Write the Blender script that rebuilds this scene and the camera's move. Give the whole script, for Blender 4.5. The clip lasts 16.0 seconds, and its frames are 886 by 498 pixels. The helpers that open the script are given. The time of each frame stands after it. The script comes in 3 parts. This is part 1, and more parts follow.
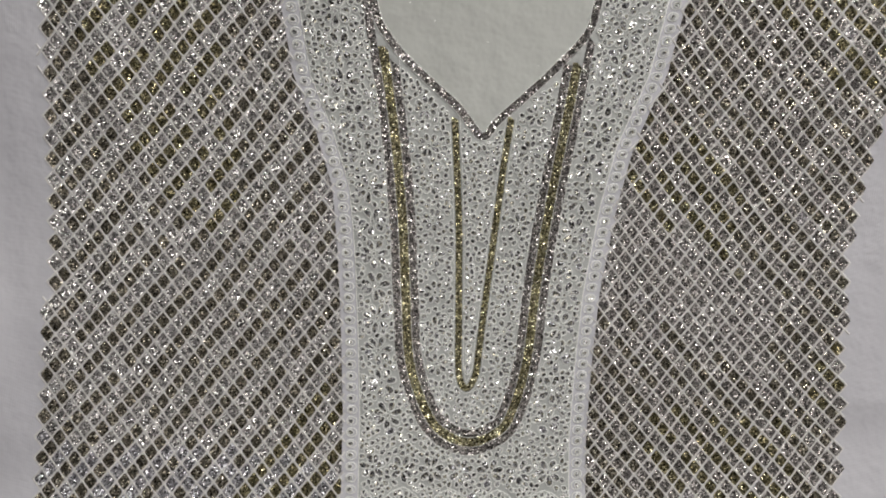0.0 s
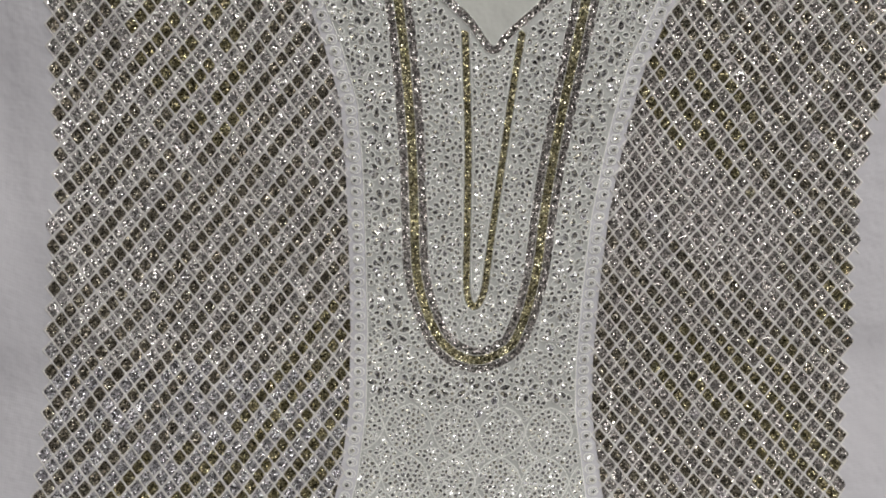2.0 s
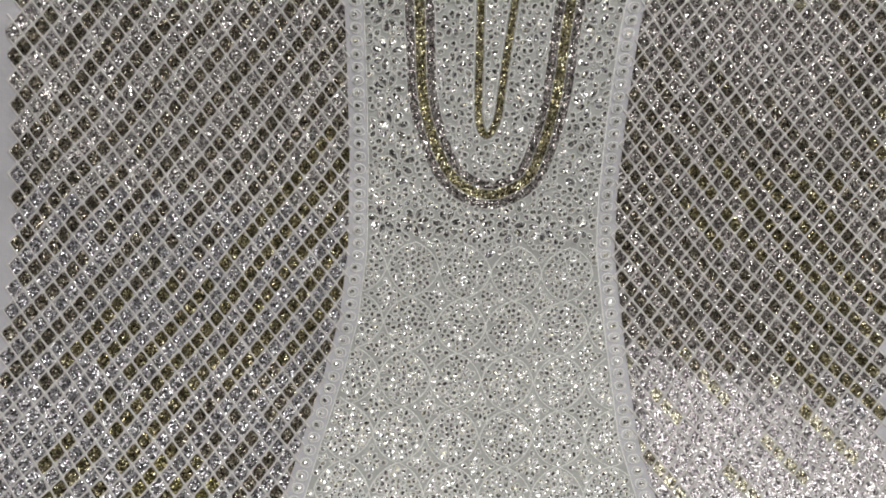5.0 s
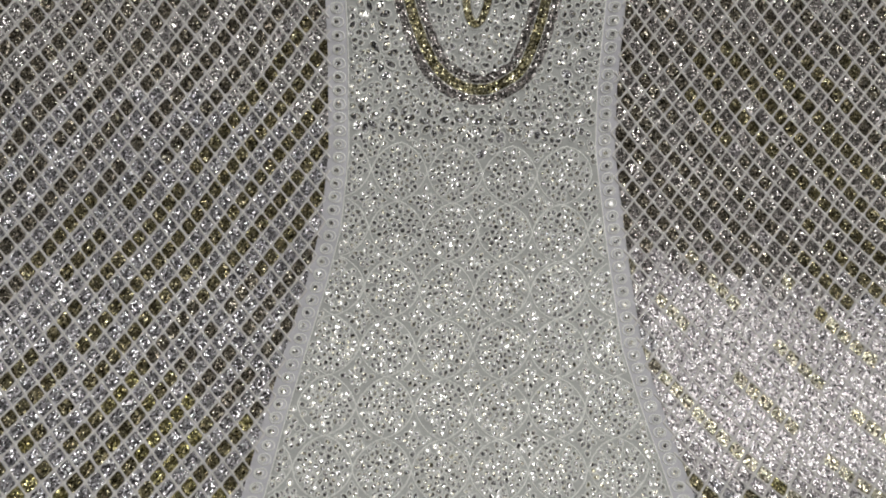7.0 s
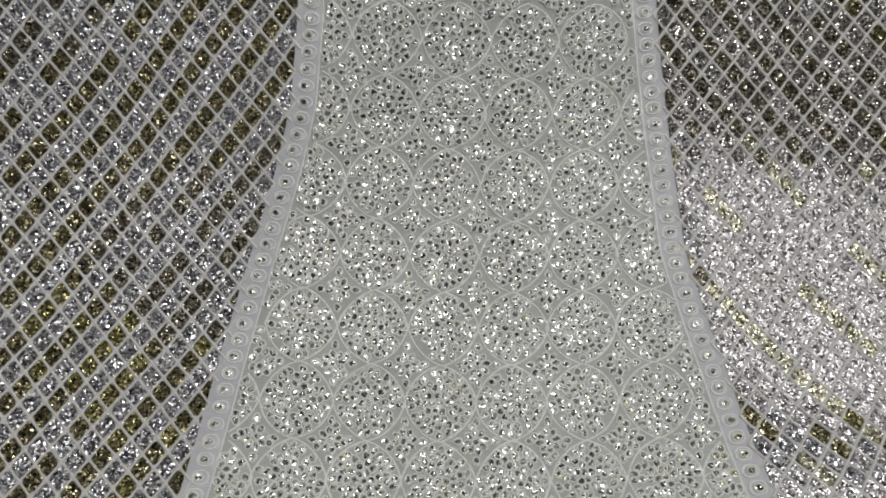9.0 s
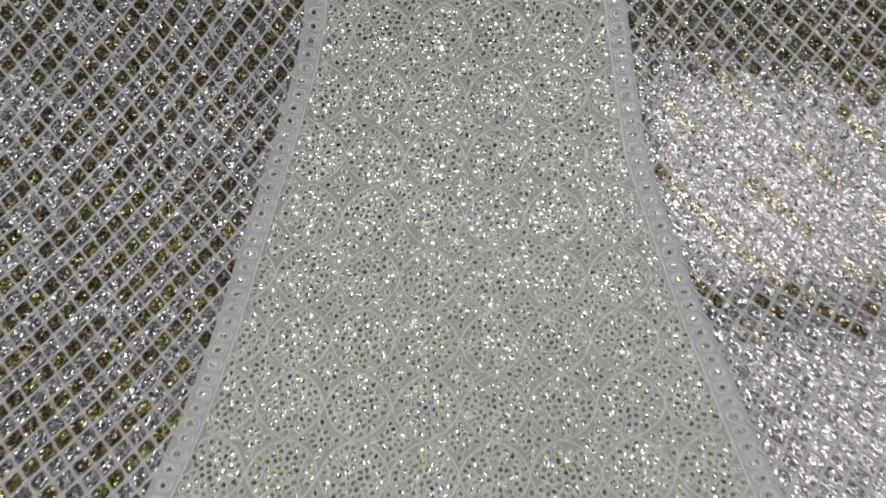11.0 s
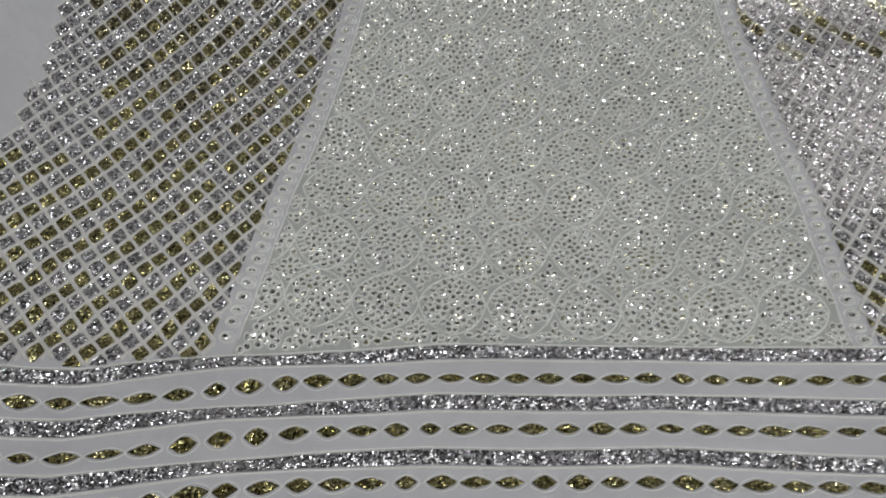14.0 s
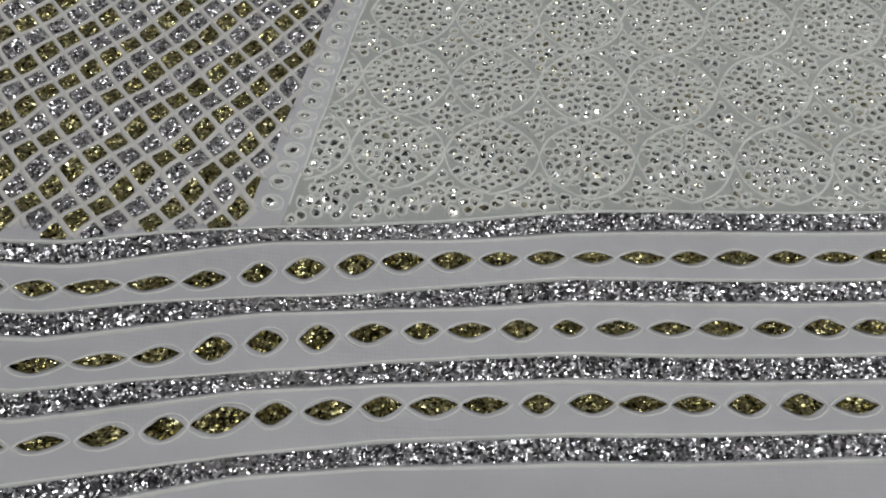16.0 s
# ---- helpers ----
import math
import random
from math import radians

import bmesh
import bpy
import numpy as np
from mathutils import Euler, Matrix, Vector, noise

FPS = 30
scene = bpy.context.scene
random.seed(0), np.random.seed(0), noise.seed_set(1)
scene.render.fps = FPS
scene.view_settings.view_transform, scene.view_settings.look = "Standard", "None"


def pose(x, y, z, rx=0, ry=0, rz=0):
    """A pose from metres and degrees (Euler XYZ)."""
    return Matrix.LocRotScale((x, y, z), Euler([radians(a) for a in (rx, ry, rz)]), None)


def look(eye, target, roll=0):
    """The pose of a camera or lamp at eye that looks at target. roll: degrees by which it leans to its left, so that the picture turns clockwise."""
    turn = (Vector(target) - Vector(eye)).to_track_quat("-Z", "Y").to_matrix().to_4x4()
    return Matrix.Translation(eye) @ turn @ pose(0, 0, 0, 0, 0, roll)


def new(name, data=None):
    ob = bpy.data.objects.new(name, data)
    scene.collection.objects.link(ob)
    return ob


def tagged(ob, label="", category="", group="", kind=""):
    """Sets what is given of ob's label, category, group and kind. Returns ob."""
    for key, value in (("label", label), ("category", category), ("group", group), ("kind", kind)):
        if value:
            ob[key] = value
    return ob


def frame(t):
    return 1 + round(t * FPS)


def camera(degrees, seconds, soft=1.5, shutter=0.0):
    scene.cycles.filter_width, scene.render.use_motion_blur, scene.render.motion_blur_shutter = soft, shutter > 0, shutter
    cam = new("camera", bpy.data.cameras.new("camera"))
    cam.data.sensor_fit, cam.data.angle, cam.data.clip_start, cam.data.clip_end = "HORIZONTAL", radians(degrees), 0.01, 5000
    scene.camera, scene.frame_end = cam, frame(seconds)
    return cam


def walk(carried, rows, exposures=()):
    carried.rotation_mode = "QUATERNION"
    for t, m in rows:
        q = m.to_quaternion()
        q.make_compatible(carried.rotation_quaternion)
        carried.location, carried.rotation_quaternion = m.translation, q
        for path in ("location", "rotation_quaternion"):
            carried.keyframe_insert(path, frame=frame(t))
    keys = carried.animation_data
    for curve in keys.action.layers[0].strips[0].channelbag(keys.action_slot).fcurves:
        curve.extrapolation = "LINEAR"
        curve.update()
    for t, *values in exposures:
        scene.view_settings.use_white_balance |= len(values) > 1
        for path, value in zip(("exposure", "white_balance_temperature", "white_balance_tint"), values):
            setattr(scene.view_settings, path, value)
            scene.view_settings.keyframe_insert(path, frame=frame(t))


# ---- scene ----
cam = camera(57.54, 16.0, soft=1.8, shutter=0.35)
PATH = [
    (0.0, 0.0049, 0.0068, 0.6031, 56.49, -5.91, -0.30),
    (0.5, 0.0025, -0.0047, 0.5964, 56.23, -6.07, -0.01),
    (1.0, 0.0013, -0.0028, 0.5890, 55.15, -6.34, 0.20),
    (1.5, 0.0004, 0.0030, 0.5805, 53.56, -6.18, -0.07),
    (2.0, 0.0001, -0.0066, 0.5757, 53.52, -6.23, -0.24),
    (2.5, -0.0035, -0.0122, 0.5679, 53.25, -6.57, -0.39),
    (3.0, -0.0016, -0.0162, 0.5537, 52.70, -6.42, -0.28),
    (3.5, 0.0020, -0.0206, 0.5540, 51.69, -5.87, -0.04),
    (4.0, 0.0058, -0.0258, 0.5364, 50.85, -6.35, 0.50),
    (4.5, 0.0067, -0.0179, 0.5177, 49.47, -6.29, 0.32),
    (4.7, 0.0061, -0.0112, 0.5024, 49.12, -6.39, 0.24),
    (6.8, 0.0168, 0.0038, 0.4423, 45.45, -5.59, -0.68),
    (7.0, 0.0171, -0.0087, 0.4288, 46.72, -5.73, -0.76),
    (7.5, 0.0184, -0.0181, 0.4259, 45.52, -5.39, -0.83),
    (8.0, 0.0218, -0.0328, 0.4030, 45.69, -5.09, -1.12),
    (8.2, 0.0184, -0.0168, 0.3919, 44.85, -5.33, -1.81),
    (10.3, 0.0434, 0.0638, 0.3204, 40.04, -4.91, 1.03),
    (10.5, 0.0427, 0.0392, 0.3274, 41.18, -4.44, 0.44),
    (11.0, 0.0511, -0.0442, 0.3573, 42.20, -3.32, 0.66),
    (11.5, 0.0737, -0.1132, 0.3856, 41.03, -1.48, 2.44),
    (12.0, 0.0550, -0.1572, 0.3871, 38.61, -4.27, 2.10),
    (12.5, 0.0408, -0.1794, 0.3820, 37.37, -5.00, 0.37),
    (13.0, 0.0398, -0.1868, 0.3800, 36.34, -4.92, 1.43),
    (13.5, 0.0216, -0.1900, 0.3723, 35.39, -5.04, 1.91),
    (14.0, -0.0087, -0.1868, 0.3491, 34.75, -5.76, 1.63),
    (14.5, -0.0199, -0.1766, 0.3012, 34.23, -4.35, 2.18),
    (15.0, -0.0209, -0.1615, 0.2574, 32.90, -3.59, 2.35),
    (15.5, -0.0204, -0.1522, 0.2328, 31.26, -2.51, 3.15),
    (16.0, -0.0283, -0.1528, 0.2258, 30.69, -2.76, 3.01),
]
EXPOSURES = [(0.0, 0.19, 6550, 12), (3.0, 0.22, 6550, 12), (4.0, 0.27, 6550, 12), (4.6, 0.19, 6550, 12), (8.0, -0.08, 6450, 10), (10.5, -0.18, 6350, 9), (16.0, -0.28, 6300, 9)]
walk(cam, [(t, pose(x, y, z, rx, ry, rz)) for t, x, y, z, rx, ry, rz in PATH], EXPOSURES)

# ---- light ----
world = bpy.data.worlds.new("world")
scene.world = world
world.use_nodes = True
world.node_tree.nodes["Background"].inputs[0].default_value = (0.55, 0.6, 0.7, 1)
world.node_tree.nodes["Background"].inputs[1].default_value = 0.05

LAMP_AT = (0.33, -0.22, 1.75)


def area(name, at, target, sx, sy, watts, colour):
    data = bpy.data.lights.new(name, "AREA")
    data.shape, data.size, data.size_y, data.energy, data.color = "RECTANGLE", sx, sy, watts, colour
    ob = new(name, data)
    ob.matrix_world = look(at, target)
    return tagged(ob, kind="structure")


area("ceiling_light_glow", (LAMP_AT[0], LAMP_AT[1], LAMP_AT[2] - 0.06), (LAMP_AT[0], LAMP_AT[1] + 0.001, 0), 0.11, 1.9, 17, (1.0, 0.98, 0.95))

# ---- materials ----


def mat(name):
    m = bpy.data.materials.new(name)
    m.use_nodes = True
    nt = m.node_tree
    return m, nt.nodes, nt.links, nt.nodes["Principled BSDF"]


def fabric(name, colour, dark, weave=1400.0, rough=0.75, sheen=0.2, bump=0.08):
    m, n, l, p = mat(name)
    tc = n.new("ShaderNodeTexCoord")
    big = n.new("ShaderNodeTexNoise")
    big.inputs["Scale"].default_value, big.inputs["Detail"].default_value = 9.0, 5.0
    fine = n.new("ShaderNodeTexNoise")
    fine.inputs["Scale"].default_value, fine.inputs["Detail"].default_value = 900.0, 2.0
    wx = n.new("ShaderNodeTexWave")
    wx.inputs["Scale"].default_value, wx.inputs["Distortion"].default_value = weave / 6.28, 1.5
    wy = n.new("ShaderNodeTexWave")
    wy.bands_direction = "Y"
    wy.inputs["Scale"].default_value, wy.inputs["Distortion"].default_value = weave / 6.28, 1.5
    for t in (big, fine, wx, wy):
        l.new(tc.outputs["Object"], t.inputs["Vector"])
    mix = n.new("ShaderNodeMix")
    mix.data_type = "RGBA"
    mix.inputs["A"].default_value, mix.inputs["B"].default_value = (*dark, 1), (*colour, 1)
    ramp = n.new("ShaderNodeMapRange")
    ramp.inputs["From Min"].default_value, ramp.inputs["From Max"].default_value = 0.3, 0.62
    l.new(big.outputs["Fac"], ramp.inputs["Value"])
    l.new(ramp.outputs["Result"], mix.inputs["Factor"])
    l.new(mix.outputs["Result"], p.inputs["Base Color"])
    add = n.new("ShaderNodeMath")
    add.operation = "ADD"
    l.new(wx.outputs["Fac"], add.inputs[0])
    l.new(wy.outputs["Fac"], add.inputs[1])
    add2 = n.new("ShaderNodeMath")
    add2.operation = "ADD"
    l.new(add.outputs[0], add2.inputs[0])
    l.new(fine.outputs["Fac"], add2.inputs[1])
    soft = n.new("ShaderNodeTexNoise")
    soft.inputs["Scale"].default_value, soft.inputs["Detail"].default_value = 38.0, 3.0
    l.new(tc.outputs["Object"], soft.inputs["Vector"])
    crease = n.new("ShaderNodeBump")
    crease.inputs["Strength"].default_value, crease.inputs["Distance"].default_value = 0.5, 0.007
    l.new(soft.outputs["Fac"], crease.inputs["Height"])
    b = n.new("ShaderNodeBump")
    l.new(crease.outputs["Normal"], b.inputs["Normal"])
    b.inputs["Strength"].default_value, b.inputs["Distance"].default_value = bump, 0.0003
    l.new(add2.outputs[0], b.inputs["Height"])
    l.new(b.outputs["Normal"], p.inputs["Normal"])
    p.inputs["Roughness"].default_value = rough
    p.inputs["Sheen Weight"].default_value = sheen
    return m


def foil(name, colours, rough=(0.16, 0.38), cells=950.0, tilt=0.40):
    """Crumpled metal foil with dark and bright sparkle painted into it: colour and gloss change from one
    millimetre-sized facet to the next.
    """
    m, n, l, p = mat(name)
    tc = n.new("ShaderNodeTexCoord")
    vo = n.new("ShaderNodeTexVoronoi")
    vo.inputs["Scale"].default_value = cells
    l.new(tc.outputs["Object"], vo.inputs["Vector"])
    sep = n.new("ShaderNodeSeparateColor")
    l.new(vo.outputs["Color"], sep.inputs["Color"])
    # ramp of reflected darks and glints, put into the base colour
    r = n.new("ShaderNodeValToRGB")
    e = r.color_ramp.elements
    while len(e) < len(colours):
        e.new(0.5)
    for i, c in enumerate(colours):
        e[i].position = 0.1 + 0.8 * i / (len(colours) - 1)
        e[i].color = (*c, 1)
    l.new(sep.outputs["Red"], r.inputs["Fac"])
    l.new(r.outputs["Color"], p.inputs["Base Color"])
    mr = n.new("ShaderNodeMapRange")
    mr.inputs["To Min"].default_value, mr.inputs["To Max"].default_value = rough
    l.new(sep.outputs["Green"], mr.inputs["Value"])
    l.new(mr.outputs["Result"], p.inputs["Roughness"])
    # every facet leans its own way
    geo = n.new("ShaderNodeNewGeometry")
    lean = n.new("ShaderNodeVectorMath")
    lean.operation = "MULTIPLY_ADD"
    lean.inputs[1].default_value, lean.inputs[2].default_value = (2 * tilt,) * 3, (-tilt,) * 3
    l.new(vo.outputs["Color"], lean.inputs[0])
    add = n.new("ShaderNodeVectorMath")
    l.new(geo.outputs["Normal"], add.inputs[0])
    l.new(lean.outputs["Vector"], add.inputs[1])
    unit = n.new("ShaderNodeVectorMath")
    unit.operation = "NORMALIZE"
    l.new(add.outputs["Vector"], unit.inputs[0])
    l.new(unit.outputs["Vector"], p.inputs["Normal"])
    p.inputs["Metallic"].default_value = 1.0
    return m


M_FABRIC = fabric("white_fabric", (0.662, 0.658, 0.69), (0.58, 0.577, 0.61))
M_PANEL = fabric("panel_fabric", (0.525, 0.538, 0.515), (0.47, 0.481, 0.462))
M_CORD = fabric("white_cord", (0.915, 0.925, 0.885), (0.845, 0.855, 0.82), weave=3000, rough=0.6, bump=0.15)
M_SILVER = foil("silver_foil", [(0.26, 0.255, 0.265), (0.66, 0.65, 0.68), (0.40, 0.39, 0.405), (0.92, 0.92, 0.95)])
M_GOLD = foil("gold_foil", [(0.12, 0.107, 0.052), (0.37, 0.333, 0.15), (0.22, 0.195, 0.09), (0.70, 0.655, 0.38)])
M_TRELLIS = fabric("trellis_cord", (0.80, 0.785, 0.755), (0.70, 0.687, 0.66), weave=3000, rough=0.6, bump=0.15)
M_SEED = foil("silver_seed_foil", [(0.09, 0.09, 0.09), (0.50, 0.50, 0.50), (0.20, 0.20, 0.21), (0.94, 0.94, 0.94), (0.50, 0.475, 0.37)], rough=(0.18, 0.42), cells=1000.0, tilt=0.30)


# gold browned and darkened, the dark it reflects higher up put into its colour
M_SHADED_GOLD = foil("shaded_gold_foil", [(0.085, 0.076, 0.060), (0.28, 0.253, 0.20), (0.15, 0.134, 0.105), (0.62, 0.575, 0.48)])
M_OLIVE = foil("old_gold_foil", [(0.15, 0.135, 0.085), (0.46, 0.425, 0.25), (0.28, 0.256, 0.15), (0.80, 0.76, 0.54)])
# pale gold: gold rows whitened by painted glare, also the gold-tinted seeds
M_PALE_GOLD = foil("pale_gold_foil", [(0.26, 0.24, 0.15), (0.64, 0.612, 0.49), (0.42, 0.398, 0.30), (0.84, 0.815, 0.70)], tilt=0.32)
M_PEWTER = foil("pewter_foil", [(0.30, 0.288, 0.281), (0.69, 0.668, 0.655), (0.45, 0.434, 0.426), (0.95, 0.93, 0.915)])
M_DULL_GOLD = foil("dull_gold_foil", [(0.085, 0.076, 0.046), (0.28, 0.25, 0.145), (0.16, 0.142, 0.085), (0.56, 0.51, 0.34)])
# silver that stands in for the glare on the right trellis
M_GLARE_SILVER = foil("glare_silver_foil", [(0.20, 0.19, 0.195), (0.62, 0.59, 0.60), (0.38, 0.36, 0.37), (0.90, 0.87, 0.88)], (0.20, 0.42), 1100.0, 0.27)
# silver with shade painted in, for the upper right and the neck bands
M_SHADED_SILVER = foil("shaded_silver_foil", [(0.20, 0.187, 0.178), (0.47, 0.443, 0.425), (0.30, 0.283, 0.27), (0.82, 0.785, 0.76)])
M_LINING = fabric("lining_fabric", (0.60, 0.615, 0.575), (0.57, 0.585, 0.545), bump=0.05)
FOILS = [M_SILVER, M_GOLD, M_SHADED_GOLD, M_PEWTER, M_DULL_GOLD, M_GLARE_SILVER, M_PALE_GOLD, M_SHADED_SILVER]


def plain(name, colour, rough=0.8):
    m, n, l, p = mat(name)
    t = n.new("ShaderNodeTexNoise")
    t.inputs["Scale"].default_value, t.inputs["Detail"].default_value = 6.0, 6.0
    tc = n.new("ShaderNodeTexCoord")
    l.new(tc.outputs["Object"], t.inputs["Vector"])
    mix = n.new("ShaderNodeMix")
    mix.data_type = "RGBA"
    mix.inputs["A"].default_value = (*[c * 0.88 for c in colour], 1)
    mix.inputs["B"].default_value = (*colour, 1)
    l.new(t.outputs["Fac"], mix.inputs["Factor"])
    l.new(mix.outputs["Result"], p.inputs["Base Color"])
    p.inputs["Roughness"].default_value = rough
    return m


M_WALL = plain("wall_paint", (0.21, 0.205, 0.20))
M_CEIL = plain("ceiling_paint", (0.26, 0.255, 0.25))
M_FLOOR = plain("floor_finish", (0.16, 0.15, 0.14), 0.5)
M_WOOD = plain("bench_board", (0.3, 0.24, 0.17), 0.6)

# ---- the draped surface: flat at the hem, curving up towards the neck ----
Y0, Y1 = -0.090, 0.560
G0, G1, G2, G3, G4 = -0.0080, -0.0681, 0.0882, 1.6871, 1.5731
HX, HXX, HXY = 0.0300, 0.4550, -0.1041


def rise(y):
    yc = np.clip(y, Y0, Y1)
    p = G0 + G1 * yc + G2 * yc ** 2 + G3 * yc ** 3 + G4 * yc ** 4
    return p + (G1 + 2 * G2 * yc + 3 * G3 * yc ** 2 + 4 * G4 * yc ** 3) * (y - yc)


def height(x, y):
    xc = np.clip(x, -0.36, 0.46)
    return rise(y) + (HX + HXY * np.clip(y, Y0, Y1)) * xc + HXX * xc * xc


_Y = np.linspace(-1.2, 1.2, 4801)
_Z = rise(_Y)
_S = np.concatenate([[0.0], np.cumsum(np.hypot(np.diff(_Y), np.diff(_Z)))])
_S -= np.interp(0.0, _Y, _S)


# soft ridges of the cloth towards the shoulders: from, to, half width, height
RIDGES = ((-0.236, 0.80, -0.190, 0.68, 0.014, 0.0040), (0.250, 0.685, 0.350, 0.80, 0.013, 0.0040), (0.285, 0.66, 0.36, 0.735, 0.012, 0.0034),
          (-0.228, 0.52, -0.190, 0.43, 0.015, 0.0035), (-0.130, 0.45, -0.20, 0.37, 0.02, 0.0040), (-0.42, 0.9, -0.26, 0.45, 0.03, 0.009), (0.42, 0.95, 0.36, 0.5, 0.03, 0.008))


def ripple(x, v):
    """Low waves of the cloth, millimetres high, strongest at the hem, with a few folds."""
    low = np.clip((0.12 - v) / 0.16, 0, 1)
    out = np.clip((EDGE_L(v) - 0.006 - x) / 0.05, 0, 1) + np.clip((x - EDGE_R(v) - 0.006) / 0.05, 0, 1)
    folds = out * (0.004 * np.sin(x * 95 + 2.2 * np.sin(v * 9)) + 0.003 * np.sin(v * 27 + x * 40))
    # a long fold lying across the right side above the hem
    fold = np.interp(v, [0.06, 0.085, 0.19, 0.205, 0.235, 0.25], [0, 0.0008, 0.0062, 0.0062, 0.0008, 0]) * np.interp(x, [0.20, 0.255, 0.34, 0.42], [0, 1, 1, 0])
    for ax, av, bx, bv, width, tall in RIDGES:
        ln = math.hypot(bx - ax, bv - av)
        along = ((x - ax) * (bx - ax) + (v - av) * (bv - av)) / ln
        across = ((x - ax) * (bv - av) - (v - av) * (bx - ax)) / ln
        fold = fold + tall * np.exp(-(across / width) ** 2 - (np.maximum(np.abs(along - ln / 2) - ln / 2, 0) / 0.02) ** 2)
    return fold + folds + 0.0012 * np.sin(x * 23 + v * 9) * (0.3 + low) + 0.0009 * np.sin(v * 31 - x * 12) + 0.0017 * low * np.sin(v * 235 + 0.5 * np.sin(x * 19))


def on(x, v, h=0.0):
    """World places for cloth places: x across, v along the cloth from the hem up, h proud of it."""
    x, v = np.asarray(x, float), np.asarray(v, float)
    y = np.interp(v, _S, _Y)
    z = height(x, y)
    e = 1e-3
    nx = -(height(x + e, y) - height(x - e, y)) / (2 * e)
    ny = -(height(x, y + e) - height(x, y - e)) / (2 * e)
    ln = np.sqrt(nx * nx + ny * ny + 1)
    k = (h + ripple(x, v)) / ln
    return np.stack([x + nx * k, y + ny * k, z + k], -1)


def mesh_from(name, verts, faces, materials, slots=None, smooth=False):
    me = bpy.data.meshes.new(name)
    me.from_pydata([tuple(p) for p in np.asarray(verts)], [], faces)
    for m in materials:
        me.materials.append(m)
    if slots is not None:
        me.polygons.foreach_set("material_index", slots)
    if smooth:
        me.polygons.foreach_set("use_smooth", [True] * len(me.polygons))
    me.update()
    return me


def box(name, lo, hi, material, bevel=0.0):
    bm = bmesh.new()
    bmesh.ops.create_cube(bm, size=1)
    for v in bm.verts:
        v.co = Vector([lo[i] + (v.co[i] + 0.5) * (hi[i] - lo[i]) for i in range(3)])
    if bevel:
        bmesh.ops.bevel(bm, geom=bm.edges[:], offset=bevel, segments=3, affect="EDGES")
    me = bpy.data.meshes.new(name)
    bm.to_mesh(me)
    bm.free()
    me.materials.append(material)
    return new(name, me)


def part_of(ob, parent, label="", kind=""):
    ob.parent = parent
    return tagged(ob, label, kind=kind)


# ---- the room ----
ZF = -0.50
tagged(box("floor", (-2.2, -2.4, ZF - 0.1), (2.4, 1.9, ZF), M_FLOOR), "dark plain floor of a dim room", "floor", kind="structure")
tagged(box("ceiling", (-2.2, -2.4, 1.85), (2.4, 1.9, 1.95), M_CEIL), "plain pale ceiling", "ceiling", kind="structure")
for nm, lo, hi in (("wall_north", (-2.2, 1.8, ZF), (2.4, 1.9, 1.85)), ("wall_south", (-2.2, -2.4, ZF), (2.4, -2.3, 1.85)),
                   ("wall_west", (-2.3, -2.4, ZF), (-2.2, 1.9, 1.85)), ("wall_east", (2.4, -2.4, ZF), (2.5, 1.9, 1.85))):
    tagged(box(nm, lo, hi, M_WALL), "plain painted room wall", "wall", kind="structure")

# ceiling lamp, a long batten with a diffuser
lamp = tagged(new("ceiling_light"), "long white batten lamp fixed under the ceiling", "lamp")
lamp.location = LAMP_AT
bat = part_of(box("housing", (-0.075, -0.98, 0.0), (0.075, 0.98, 0.10), M_CEIL, 0.01), lamp, "white metal housing")
m_glow, gn, gl, gp = mat("lamp_diffuser")
gp.inputs["Emission Color"].default_value = (1.0, 0.98, 0.95, 1)
gp.inputs["Emission Strength"].default_value = 3.0
part_of(box("diffuser", (-0.06, -0.95, -0.05), (0.06, 0.95, -0.002), m_glow, 0.012), lamp, "glowing milky diffuser")

# ---- bench that carries the cloth ----
bench = tagged(new("display_bench"), "wooden display bench with a curved sloping back under the cloth", "bench")
ys = np.linspace(-0.55, 0.72, 60)
bv, bf = [], []
for xx in (-0.85, 0.95):
    for y in ys:
        bv.append((xx, y, float(rise(y)) - 0.012))
    for y in ys:
        bv.append((xx, y, ZF))
n = len(ys)
for i in range(n - 1):
    bf.append((i, i + 1, 2 * n + i + 1, 2 * n + i))
    bf.append((n + i, 2 * n + n + i, 2 * n + n + i + 1, n + i + 1))
    bf.append((i, n + i, n + i + 1, i + 1))
    bf.append((2 * n + i, 2 * n + i + 1, 3 * n + i + 1, 3 * n + i))
bf += [(0, 2 * n, 3 * n, n), (n - 1, 2 * n - 1, 4 * n - 1, 3 * n - 1)]
part_of(new("body", mesh_from("body", bv, bf, [M_WOOD])), bench)

# ---- the cloth ----
kurta = tagged(new("embroidered_kurta_cloth"), "white kurta cloth with silver and gold foil work, spread out", "garment")


def interp_curve(pts):
    a = np.array(sorted(pts))
    px, py = a[:, 0].copy(), a[:, 1].copy()
    return lambda t: np.interp(t, px, py)


